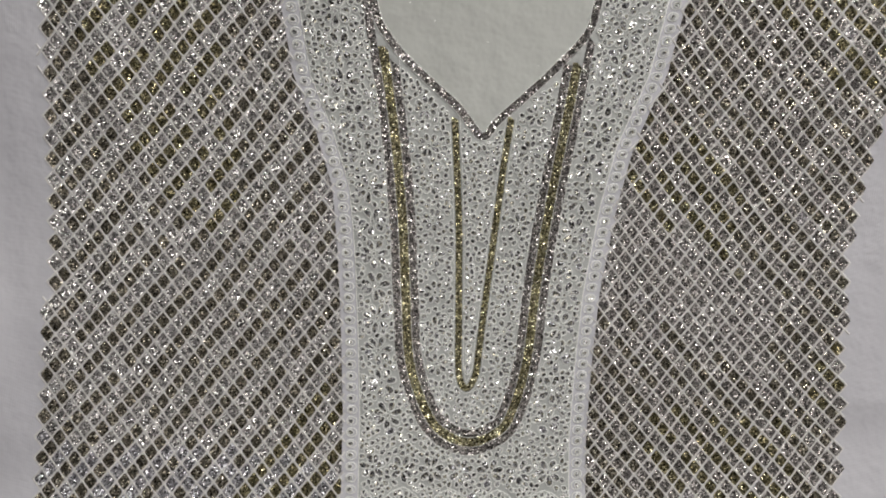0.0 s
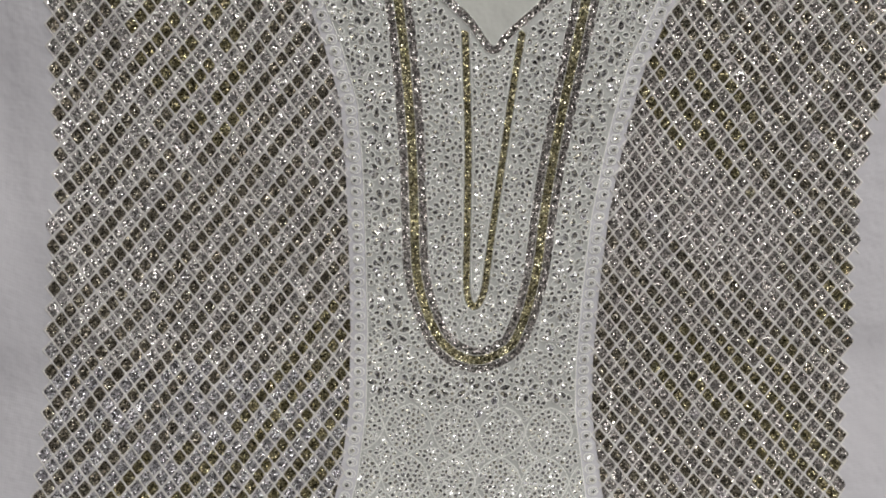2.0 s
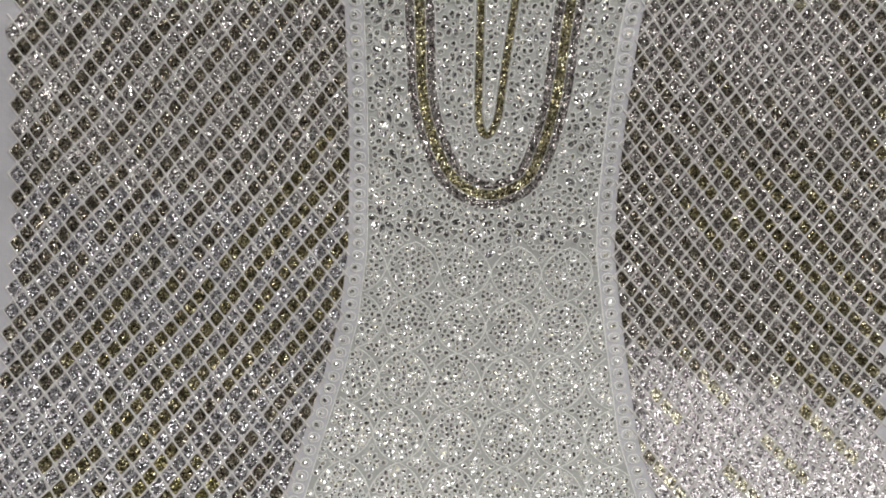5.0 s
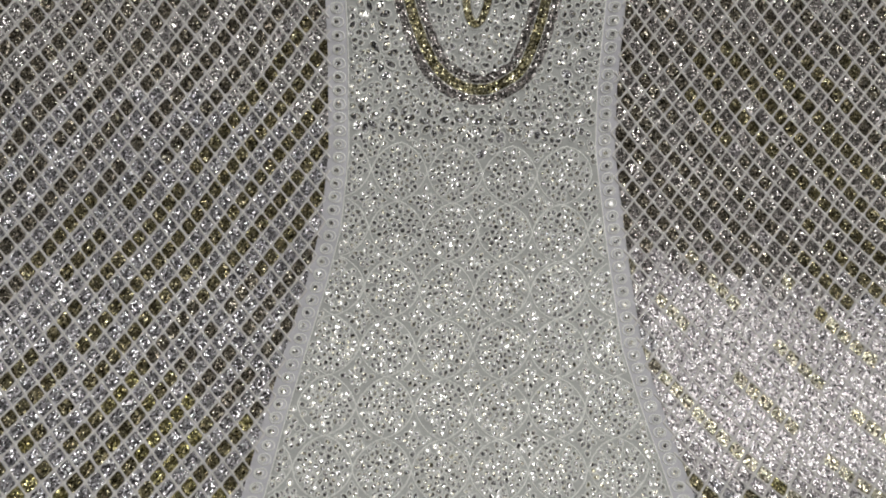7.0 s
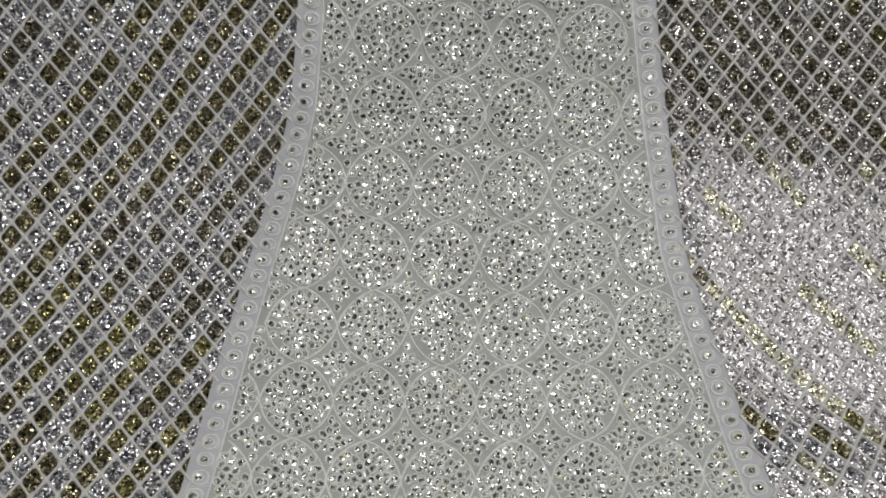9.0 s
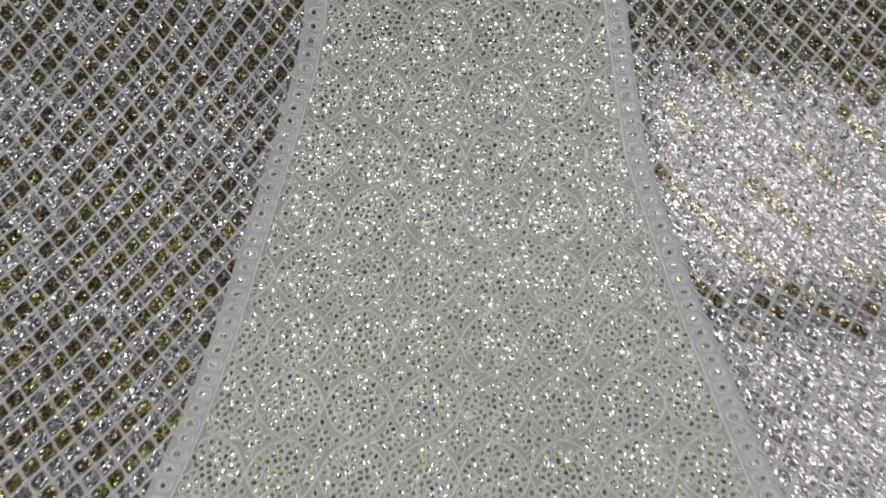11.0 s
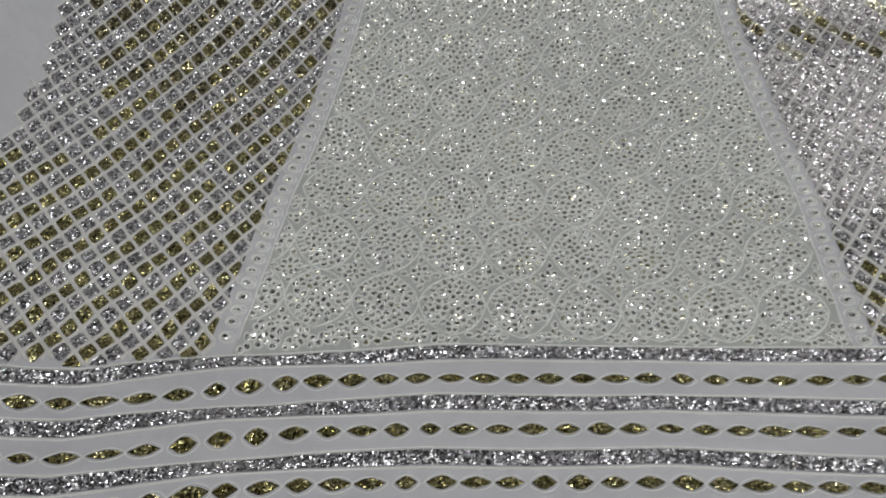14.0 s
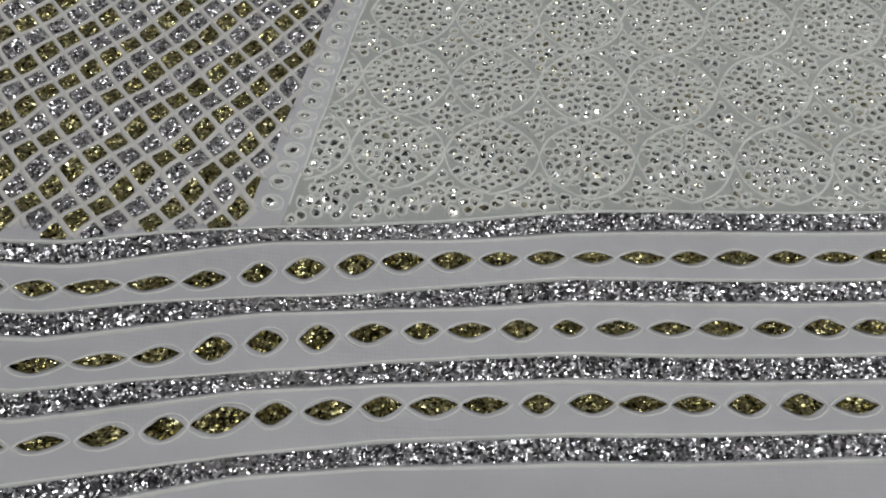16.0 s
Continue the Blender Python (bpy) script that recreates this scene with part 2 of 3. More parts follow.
EDGE_L = interp_curve([(-0.1, -0.232), (0.0, -0.226), (0.0855, -0.2188), (0.156, -0.2135), (0.23, -0.217), (0.298, -0.2195), (0.35, -0.224), (0.41, -0.227), (0.4965, -0.231), (0.6135, -0.2325), (0.687, -0.239), (0.95, -0.25)])
EDGE_R = interp_curve([(-0.1, 0.385), (0.0, 0.38), (0.1, 0.37), (0.2128, 0.349), (0.25, 0.339), (0.3, 0.332), (0.4, 0.339), (0.5, 0.3385), (0.62, 0.331), (0.71, 0.34), (0.95, 0.36)])
PAN_L = interp_curve([(-0.1, -0.1), (-0.013, -0.093), (0.006, -0.089), (0.095, -0.0766), (0.155, -0.0636), (0.209, -0.054), (0.27, -0.0445), (0.313, -0.036), (0.36, -0.0255), (0.394, -0.0195), (0.44, -0.0176), (0.5, -0.0215), (0.553, -0.027), (0.614, -0.034), (0.662, -0.0414), (0.7, -0.056), (0.736, -0.074), (0.783, -0.085), (0.95, -0.1)])
PAN_R = interp_curve([(-0.1, 0.236), (0.017, 0.232), (0.1, 0.229), (0.19, 0.214), (0.256, 0.199), (0.32, 0.181), (0.36, 0.175), (0.409, 0.1667), (0.4477, 0.1597), (0.485, 0.1574), (0.54, 0.157), (0.595, 0.158), (0.658, 0.163), (0.7032, 0.1695), (0.7546, 0.186), (0.8044, 0.192), (0.95, 0.21)])
HEM = interp_curve([(-0.9, -0.034), (-0.3, -0.036), (-0.1623, -0.0319), (-0.1432, -0.0300), (-0.1135, -0.0221), (-0.0784, -0.0129), (-0.0409, -0.0067), (0.0172, -0.001), (0.1234, 0.0030), (0.286, -0.001), (0.45, -0.005), (0.9, -0.008)])
NECK = [(-0.034, 0.86), (-0.0231, 0.7933), (-0.0095, 0.7689), (0.0139, 0.7486), (0.0418, 0.7278), (0.0607, 0.7085), (0.0708, 0.7198), (0.0853, 0.7345), (0.1084, 0.7590), (0.1271, 0.7826), (0.1318, 0.8054), (0.138, 0.87)]
UBAND = [(-0.0300, 0.8300), (-0.0216, 0.7936), (-0.0125, 0.7571), (0.0001, 0.6998), (0.0104, 0.6399), (0.0166, 0.5905), (0.0237, 0.5407), (0.0393, 0.5040), (0.0545, 0.4885), (0.0723, 0.4835), (0.0880, 0.4890), (0.1000, 0.5020), (0.1095, 0.5444), (0.1116, 0.6037), (0.1152, 0.6665), (0.1202, 0.7276), (0.1232, 0.7671), (0.1279, 0.8053), (0.1320, 0.8400)]
VBAND = [(0.0405, 0.7205), (0.0507, 0.6432), (0.0568, 0.5765), (0.0605, 0.5345), (0.0673, 0.5230), (0.0730, 0.5350), (0.0741, 0.5604), (0.0765, 0.6237), (0.0785, 0.6859), (0.0805, 0.7231)]


def smooth_line(pts, step=0.002):
    """Catmull-Rom line through points, at even steps."""
    p = np.array([pts[0]] + list(pts) + [pts[-1]], float)
    out = []
    for i in range(1, len(p) - 2):
        a, b, c, d = p[i - 1], p[i], p[i + 1], p[i + 2]
        for t in np.linspace(0, 1, 24, endpoint=False):
            out.append(0.5 * ((2 * b) + (-a + c) * t + (2 * a - 5 * b + 4 * c - d) * t * t + (-a + 3 * b - 3 * c + d) * t ** 3))
    out.append(p[-2])
    out = np.array(out)
    s = np.concatenate([[0], np.cumsum(np.linalg.norm(np.diff(out, axis=0), axis=1))])
    q = np.linspace(0, s[-1], max(2, int(s[-1] / step) + 1))
    return np.stack([np.interp(q, s, out[:, 0]), np.interp(q, s, out[:, 1])], 1)


def distance_to(line, x, v):
    return np.min(np.hypot(line[:, 0] - x, line[:, 1] - v))


NECK_LINE, U_LINE, V_LINE = smooth_line(NECK), smooth_line(UBAND), smooth_line(VBAND)


def in_neck(x, v):
    inside = False
    p = NECK_LINE
    j = len(p) - 1
    for i in range(len(p)):
        if (p[i, 1] > v) != (p[j, 1] > v) and x < (p[j, 0] - p[i, 0]) * (v - p[i, 1]) / (p[j, 1] - p[i, 1]) + p[i, 0]:
            inside = not inside
        j = i
    return inside or (v > 0.86 and -0.034 < x < 0.138)


def lay(x, v, h):
    """Cloth places with their height above the cloth, as rows."""
    out = np.empty((len(x), 3))
    out[:, 0], out[:, 1], out[:, 2] = x, v, h
    return out


class Heap:
    """Collects many small pieces for one joined mesh."""

    def __init__(self):
        self.v, self.f, self.s = [], [], []
        self.n = 0

    def add(self, verts, faces, slot=0):
        self.v.append(verts)
        n = self.n
        self.f += [tuple([i + n for i in f]) for f in faces]
        self.s += [slot] * len(faces)
        self.n += len(verts)

    def link(self, name, materials, parent, label="", kind="", smooth=False):
        p = np.concatenate(self.v)
        ob = new(name, mesh_from(name, on(p[:, 0], p[:, 1], p[:, 2]), self.f, materials, self.s, smooth))
        return part_of(ob, parent, label, kind)


# sheet of cloth, with a little thickness at its rim
xs = np.linspace(-0.80, 0.90, 171)
vs = np.linspace(-0.50, 1.02, 609)
gx, gv = np.meshgrid(xs, vs)
top = on(gx.ravel(), gv.ravel(), 0.0)
fc = []
nx_ = len(xs)
for j in range(len(vs) - 1):
    for i in range(nx_ - 1):
        a = j * nx_ + i
        fc.append((a, a + 1, a + nx_ + 1, a + nx_))
sheet = new("base_cloth", mesh_from("base_cloth", top, fc, [M_FABRIC], smooth=True))
part_of(sheet, kurta, "plain white cotton cloth")

# greyer ground cloth of the middle panel, laid on the sheet
panel = Heap()
COLS = 90
pv = vs[(vs > -0.02) & (vs < 0.93)]
pts, faces = [], []
for r, vv in enumerate(pv):
    xx = np.linspace(float(PAN_L(vv)) + 0.0118, float(PAN_R(vv)) - 0.0118, COLS)
    pts.append(lay(xx, np.maximum(vv, HEM(xx) + 0.004), 0.0003))
    for i in range(COLS - 1 if r else 0):
        mx = (xx[i] + xx[i + 1]) / 2
        if vv > HEM(mx) + 0.004 and not (vv > 0.70 and in_neck(mx, vv - 0.001)):
            k = r * COLS + i
            faces.append((k - COLS, k - COLS + 1, k + 1, k))
panel.add(np.concatenate(pts), faces)
panel.link("panel_cloth", [M_PANEL], kurta, "grey-white ground cloth of the middle panel", "", True)


# smooth lining seen through the neck opening
lining = Heap()
lx, lv = np.linspace(-0.045, 0.150, 131), np.arange(0.700, 1.0, 0.002)
qx, qv = np.meshgrid(lx, lv)
faces = []
for j in range(len(lv) - 1):
    for i in range(len(lx) - 1):
        if in_neck((lx[i] + lx[i + 1]) / 2, lv[j] + 0.001):
            k = j * len(lx) + i
            faces.append((k, k + 1, k + len(lx) + 1, k + len(lx)))
lining.add(lay(qx.ravel(), qv.ravel(), 0.0003), faces)
lining.link("neck_lining", [M_LINING], kurta, "smooth pale lining inside the neck opening", "", True)


def cord(heap, line, width, h=0.0009, slot=0, base=0.0):
    """A raised white cord along a line of cloth places."""
    p = np.asarray(line, float)
    if len(p) < 2:
        return
    t = np.gradient(p, axis=0)
    t /= np.linalg.norm(t, axis=1)[:, None] + 1e-12
    nn = np.stack([-t[:, 1], t[:, 0]], 1)
    rows = []
    for off, hh in ((-0.5, 0.0), (-0.3, 0.8), (0.0, 1.0), (0.3, 0.8), (0.5, 0.0)):
        q = p + nn * (off * np.broadcast_to(width, len(p)))[:, None]
        rows.append(lay(q[:, 0], q[:, 1], base + h * hh - 0.0001))
    n = len(p)
    faces = []
    for k in range(4):
        for i in range(n - 1):
            faces.append((k * n + i, (k + 1) * n + i, (k + 1) * n + i + 1, k * n + i + 1))
    heap.add(np.concatenate(rows), faces, slot)


rng = np.random.default_rng(7)


def crumple(heap, place, na, nb, size, steep, slot, base=0.0003, round_off=1.0):
    """One sheet of crumpled foil over a patch; place maps -0.5..0.5 twice to cloth places."""
    ca, cb = np.meshgrid(np.linspace(-0.5, 0.5, na + 1), np.linspace(-0.5, 0.5, nb + 1), indexing="ij")
    q = rng.random((5, na + 1, nb + 1)) - 0.5
    rim = np.ones_like(ca)
    rim[0], rim[-1], rim[:, 0], rim[:, -1] = 0.35, 0.35, 0.35, 0.35
    ca, cb = ca + q[0] * rim * 0.5 / na, cb + q[1] * rim * 0.5 / nb
    ch = base + size * steep * (q[2] * 0.9) * rim
    if round_off < 1:
        for i in (0, -1):
            for j in (0, -1):
                ca[i, j] *= round_off
                cb[i, j] *= round_off
    pa, pb = np.meshgrid((np.arange(na) + 0.5) / na - 0.5, (np.arange(nb) + 0.5) / nb - 0.5, indexing="ij")
    w = rng.random((3, na, nb)) - 0.5
    pa, pb = pa + w[0] * 0.6 / na, pb + w[1] * 0.6 / nb
    ph = base + size * steep * (0.9 + 1.1 * w[2])
    fa, fb = np.concatenate([ca.ravel(), pa.ravel()]), np.concatenate([cb.ravel(), pb.ravel()])
    x, v = place(fa, fb)
    faces, k = [], (na + 1) * (nb + 1)
    for i in range(na):
        for j in range(nb):
            a = i * (nb + 1) + j
            b, c, d, t = a + nb + 1, a + nb + 2, a + 1, k + i * nb + j
            faces += [(a, b, t), (b, c, t), (c, d, t), (d, a, t)]
    heap.add(lay(x, v, np.maximum(np.concatenate([ch.ravel(), ph.ravel()]), 0.00015)), faces, slot)


# ---- the diamond trellis on both sides ----
PU, PV = 0.0110, 0.0140
AXIS = 0.07


def trellis(U, V):
    """Cloth place of a place on the even lattice, which leans a little on each side."""
    right = U > 0
    wob = 0.0005 * np.sin(V * 61 + U * 17) + 0.0004 * np.sin(U * 83 - V * 23)
    x = AXIS + U + np.where(right, -0.13, -0.057) * (V - 0.4) + wob
    v = V + np.where(right, -0.11, 0.15) * (U - np.where(right, 0.16, -0.16)) + 0.0005 * np.sin(U * 71 + V * 29)
    return x, v


def in_side(x, v, side, margin=0.0):
    if v < HEM(x) + 0.0055 or v > 0.93:
        return False
    if side < 0:
        return EDGE_L(v) - margin < x < PAN_L(v) - 0.0005 + margin
    return PAN_R(v) + 0.0005 - margin < x < EDGE_R(v) + margin


diamonds = []
grid = Heap()
for side in (-1, 1):
    for i in range(-90, 90):
        for j in range(-90, 90):
            # i runs along the colour stripes, j across them
            U = side * ((i - j) * PU / 2 + 0.16)
            V = 0.40 - (-(i + j)) * PV / 2
            if not (-0.14 < V < 1.0) or side * U < 0.02 or side * U > 0.40:
                continue
            x, v = trellis(U, V)
            if in_side(x, v, side) or in_side(x + side * 0.0030, v, side) and not in_side(x - side * 0.02, v, side):
                diamonds.append((side, i, j, U, V, float(x), float(v)))
    lines = []
    for k in range(-95, 95):
        for fam in (0, 1):
            run = []
            for m in np.arange(-95, 95, 0.5):
                i, j = (k + 0.5, m) if fam == 0 else (m, k + 0.5)
                U = side * ((i - j) * PU / 2 + 0.16)
                V = 0.40 + (i + j) * PV / 2
                ok = -0.14 < V < 1.0 and 0.02 < side * U < 0.42
                if ok:
                    x, v = trellis(U, V)
                    ok = in_side(float(x), float(v), side, 0.003)
                if ok:
                    run.append((float(x), float(v)))
                elif run:
                    lines.append(run)
                    run = []
            if run:
                lines.append(run)
    for run in lines:
        rv = np.array(run)[:, 1]
        cord(grid, run, (0.0014 + 0.0010 * np.clip((0.18 - rv) / 0.16, 0, 1)) * rng.uniform(0.82, 1.2, len(rv)), 0.0010)
grid.link("trellis_cord", [M_TRELLIS], kurta, "raised white cord trellis between the foil diamonds", "stuff", True)


def glare_zone(x, v):
    """1 where the lamp's glare is put into the foil's colour and flatness, 0 elsewhere."""
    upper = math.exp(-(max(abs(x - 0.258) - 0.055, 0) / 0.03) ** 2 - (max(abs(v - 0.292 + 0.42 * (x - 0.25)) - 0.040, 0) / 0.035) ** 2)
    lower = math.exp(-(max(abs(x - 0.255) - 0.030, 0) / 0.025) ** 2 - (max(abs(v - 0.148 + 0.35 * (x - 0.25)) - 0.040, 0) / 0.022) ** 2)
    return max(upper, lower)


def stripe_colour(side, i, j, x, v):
    """Which of the foils a diamond has: metal rows alternate, with stretches all of silver and a patch of painted
    glare.
    """
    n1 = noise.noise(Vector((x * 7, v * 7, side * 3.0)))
    glare = glare_zone(x, v) if side > 0 else 0.0
    # painted glare: pale foils replace the usual row colours here
    if glare + rng.normal(0, 0.2) > 0.55:
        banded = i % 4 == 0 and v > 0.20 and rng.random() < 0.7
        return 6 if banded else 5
    # upper right silver takes the darkened copy, shade by colour
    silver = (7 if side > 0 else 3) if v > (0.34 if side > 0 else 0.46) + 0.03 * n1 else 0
    if side > 0 and (0.19 < x < 0.31 and 0.06 < v + (x - 0.25) * 0.5 < 0.21 or x < 0.285 and 0.565 < v + (x - 0.2) * 0.8 + 0.06 * n1 < 0.655):
        return silver
    if i % 2 or (n1 > 0.42 and v < 0.34):
        return silver
    if rng.random() < 0.07:
        return silver
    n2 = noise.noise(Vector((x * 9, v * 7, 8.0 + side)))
    # higher up, gold takes its darkened copy or the dull one
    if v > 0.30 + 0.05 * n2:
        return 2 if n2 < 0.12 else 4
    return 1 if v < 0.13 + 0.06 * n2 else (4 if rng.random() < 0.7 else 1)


def patch(heap, place, x, v, side, gold):
    """Crumpled foil in one diamond cell, uneven in size from cell to cell."""
    glare = glare_zone(x, v) if side > 0 else 0.0
    s = (0.86 if v > 0.14 else 0.80) + 0.05 * rng.random()
    t = s * rng.uniform(0.94, 1.04)
    oa, ob = rng.normal(0, 0.018, 2)
    # foil lies flatter in the glare patch so that it catches the lamp
    crumple(heap, lambda a, b: place(a * s + oa, b * t + ob), 6, 6, 0.00078, (0.60 if v > 0.36 else 0.48) * (1 - 0.62 * glare), gold, 0.0004, 0.84)


far = Heap()
diamonds.sort(key=lambda d: (d[5] + 0.10) ** 2 + (d[6] - 0.07) ** 2)
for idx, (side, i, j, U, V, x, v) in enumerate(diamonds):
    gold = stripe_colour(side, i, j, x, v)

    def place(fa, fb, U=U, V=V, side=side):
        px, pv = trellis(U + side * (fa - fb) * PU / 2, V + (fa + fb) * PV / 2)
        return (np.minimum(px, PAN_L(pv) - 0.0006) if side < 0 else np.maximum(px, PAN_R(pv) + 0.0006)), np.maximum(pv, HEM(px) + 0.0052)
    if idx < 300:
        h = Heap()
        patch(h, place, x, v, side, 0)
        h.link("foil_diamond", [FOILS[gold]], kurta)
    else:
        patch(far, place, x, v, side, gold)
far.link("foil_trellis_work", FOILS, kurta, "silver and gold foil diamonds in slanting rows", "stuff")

# ---- the middle panel: border, rosettes, flowers and seeds ----
white, seeds = Heap(), Heap()
singles = []
taken = []
CELL = 0.004
bins = {}


def free(x, v, d):
    cx, cv = int(x / CELL), int(v / CELL)
    for a in range(-2, 3):
        for b in range(-2, 3):
            for q in bins.get((cx + a, cv + b), ()):
                if (q[0] - x) ** 2 + (q[1] - v) ** 2 < d * d:
                    return False
    return True


def hold(x, v):
    bins.setdefault((int(x / CELL), int(v / CELL)), []).append((x, v))


def seed(x, v, ang, ln=0.0030, wd=0.0019, rim=0.0006):
    """An oval foil seed in a raised white rim."""
    hold(x, v)
    if ln > 0.004:
        for k in (-0.35, 0.35):
            hold(x + k * ln * math.cos(ang), v + k * ln * math.sin(ang))
    ln, wd = ln * 1.12, wd * 1.15
    n = 10
    a = np.linspace(0, 2 * math.pi, n, endpoint=False)
    ca, sa = math.cos(ang), math.sin(ang)
    ex, ey = 0.5 * ln * np.cos(a), 0.5 * wd * np.sin(a) * (1 - 0.25 * np.cos(a))
    wob = rng.uniform(0.8, 1.25, n)
    rings = []
    for grow, hh in ((0.0, 0.0003), (0.15, 0.0003), (0.35, 0.0013), (1.05, 0.0013), (1.25, 0.0)):
        k = 1 + 2 * rim * grow * wob / wd
        kx = 1 + 2 * rim * grow * wob / ln
        qx, qy = ex * kx, ey * k
        rings.append(lay(x + qx * ca - qy * sa, v + qx * sa + qy * ca, hh))
    faces = []
    for r in range(4):
        for i in range(n):
            faces.append((r * n + i, r * n + (i + 1) % n, (r + 1) * n + (i + 1) % n, (r + 1) * n + i))
    white.add(np.concatenate(rings), faces, 0)
    # foil inside: facets round an uneven middle; it lies flatter where the cloth turns upwards
    flat = math.exp(-(max(abs(v - 0.35) - 0.05, 0) / 0.07) ** 2)
    tx, tv = rng.normal(0, 0.20 - 0.10 * flat, 2)
    fx, fy = ex * 1.08, ey * 1.08
    wx, wv = fx * ca - fy * sa, fx * sa + fy * ca
    hz = np.clip(wx * tx + wv * tv, -0.0004, 0.0006) + 0.0005 + rng.normal(0, 0.00010, n)
    ring = lay(x + wx, v + wv, hz)
    mid = np.array([[x + rng.uniform(-0.3, 0.3) * wd, v + rng.uniform(-0.3, 0.3) * wd, 0.0006 + rng.uniform(-0.0002, 0.0007) * (1 - 0.8 * flat)]])
    tint = 1 if (x - 0.130) ** 2 + (v - 0.062) ** 2 < 0.00006 or (v < 0.26 and noise.noise(Vector((x * 38, v * 38, 5.0))) + rng.normal(0, 0.2) > 0.52) else 0
    foil_faces = [(i, (i + 1) % n, n) for i in range(n)]
    if len(singles) < 300 and (x + 0.02) ** 2 + (v - 0.035) ** 2 < 0.0041:
        one = Heap()
        one.add(np.concatenate([ring, mid]), foil_faces)
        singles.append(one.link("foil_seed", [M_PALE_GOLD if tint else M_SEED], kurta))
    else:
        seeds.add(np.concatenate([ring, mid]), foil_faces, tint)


def in_panel(x, v, inset=0.0):
    return PAN_L(v) + inset < x < PAN_R(v) - inset and HEM(x) + 0.0065 < v < 0.93


# border: one looped cell after another along both sides, then a cord line
for side, curve in ((1, PAN_L), (-1, PAN_R)):
    line = np.array([(float(curve(v)) + side * 0.0056, v) for v in np.arange(-0.02, 0.92, 0.001)])
    inner = np.array([(float(curve(v)) + side * 0.0118, v) for v in np.arange(0.0, 0.92, 0.004)])
    inner = np.array([p for p in inner if p[1] > HEM(p[0]) + 0.004])
    cord(white, inner, 0.0010, 0.0008)
    s = np.concatenate([[0], np.cumsum(np.linalg.norm(np.diff(line, axis=0), axis=1))])
    for q in np.arange(0.004, s[-1], 0.0082):
        x, v = float(np.interp(q, s, line[:, 0])), float(np.interp(q, s, line[:, 1]))
        if v < HEM(x) + 0.008:
            continue
        seed(x, v, rng.normal(0, 0.2), 0.0030 + rng.uniform(-0.0004, 0.0004), 0.0023, 0.0006)
        a = np.linspace(0, 2 * math.pi, 17)
        w, hgt = 0.0036, 0.0030
        rx = np.sign(np.cos(a)) * np.abs(np.cos(a)) ** 0.85 * w
        ry = np.sign(np.sin(a)) * np.abs(np.sin(a)) ** 0.85 * hgt
        cord(white, np.stack([x + side * 0.0006 + rx, v + ry * rng.uniform(0.9, 1.1)], 1), 0.0009, 0.0010)

# rosettes in a square net below the neck work
RX, RV = 0.0345, 0.0366


def ok_seed(x, v):
    return in_panel(x, v, 0.0138)


for r in range(0, 13):
    cv = 0.4305 - r * RV
    for c in range(-5, 8):
        cx = 0.0262 + c * RX + 0.0006 * math.sin(r * 1.7 + c)
        if not in_panel(cx, cv, 0.004):
            continue
        a = np.linspace(0, 2 * math.pi, 41)
        rad = 1.01 - rng.uniform(0.08, 0.11) * np.abs(np.sin(2 * a)) ** 0.8 + 0.012 * np.sin(3 * a + r + 2 * c)
        ln = np.stack([cx + 0.5 * RX * rad * np.cos(a) * 1.0, cv + 0.5 * RV * rad * np.sin(a)], 1)
        for p in ln:
            hold(p[0], p[1])
        run = []
        for p in ln:
            if in_panel(p[0], p[1], 0.0125):
                run.append(p)
            else:
                if len(run) > 2:
                    cord(white, np.array(run), 0.0011, 0.0011)
                run = []
        if len(run) > 2:
            cord(white, np.array(run), 0.0011, 0.0011)
        tw = rng.uniform(0, 6.28)
        for count, rr, l, w in ((1, 0.0, 0.0024, 0.0023), (6, 0.0039, 0.0031, 0.0024), (11, 0.0075, 0.0031, 0.0024), (16, 0.0110, 0.0031, 0.0023), (21, 0.0143, 0.0031, 0.0022)):
            for k in range(count):
                t = tw + k * 2 * math.pi / count + rng.normal(0, 0.07)
                sq = rr * (1.02 - 0.08 * abs(math.sin(2 * t)))
                x, v = cx + sq * math.cos(t) + rng.normal(0, 0.0003), cv + sq * math.sin(t) * 1.05 + rng.normal(0, 0.0003)
                if ok_seed(x, v) and free(x, v, 0.0021):
                    seed(x, v, t + rng.normal(0, 0.45), l + rng.normal(0, 0.0002), w)
        # the small flower between four rosettes
        fx, fv = cx + RX / 2, cv - RV / 2
        for k in range(8):
            t = k * math.pi / 4 + 0.2
            x, v = fx + 0.0041 * math.cos(t), fv + 0.0043 * math.sin(t)
            if ok_seed(x, v) and free(x, v, 0.0022):
                seed(x, v, t, 0.0034, 0.0022)
        for k in range(4):
            t = k * math.pi / 2 + 0.0
            x, v = fx + 0.0088 * math.cos(t), fv + 0.0092 * math.sin(t)
            if ok_seed(x, v) and free(x, v, 0.0027):
                seed(x, v, t, 0.0030, 0.0021)


# flowers of the neck work, in columns
def blocked(x, v, m=0.0):
    return in_neck(x, v) or distance_to(U_LINE, x, v) < 0.0105 + m or distance_to(V_LINE, x, v) < 0.0050 + m or distance_to(NECK_LINE, x, v) < 0.0062 + m


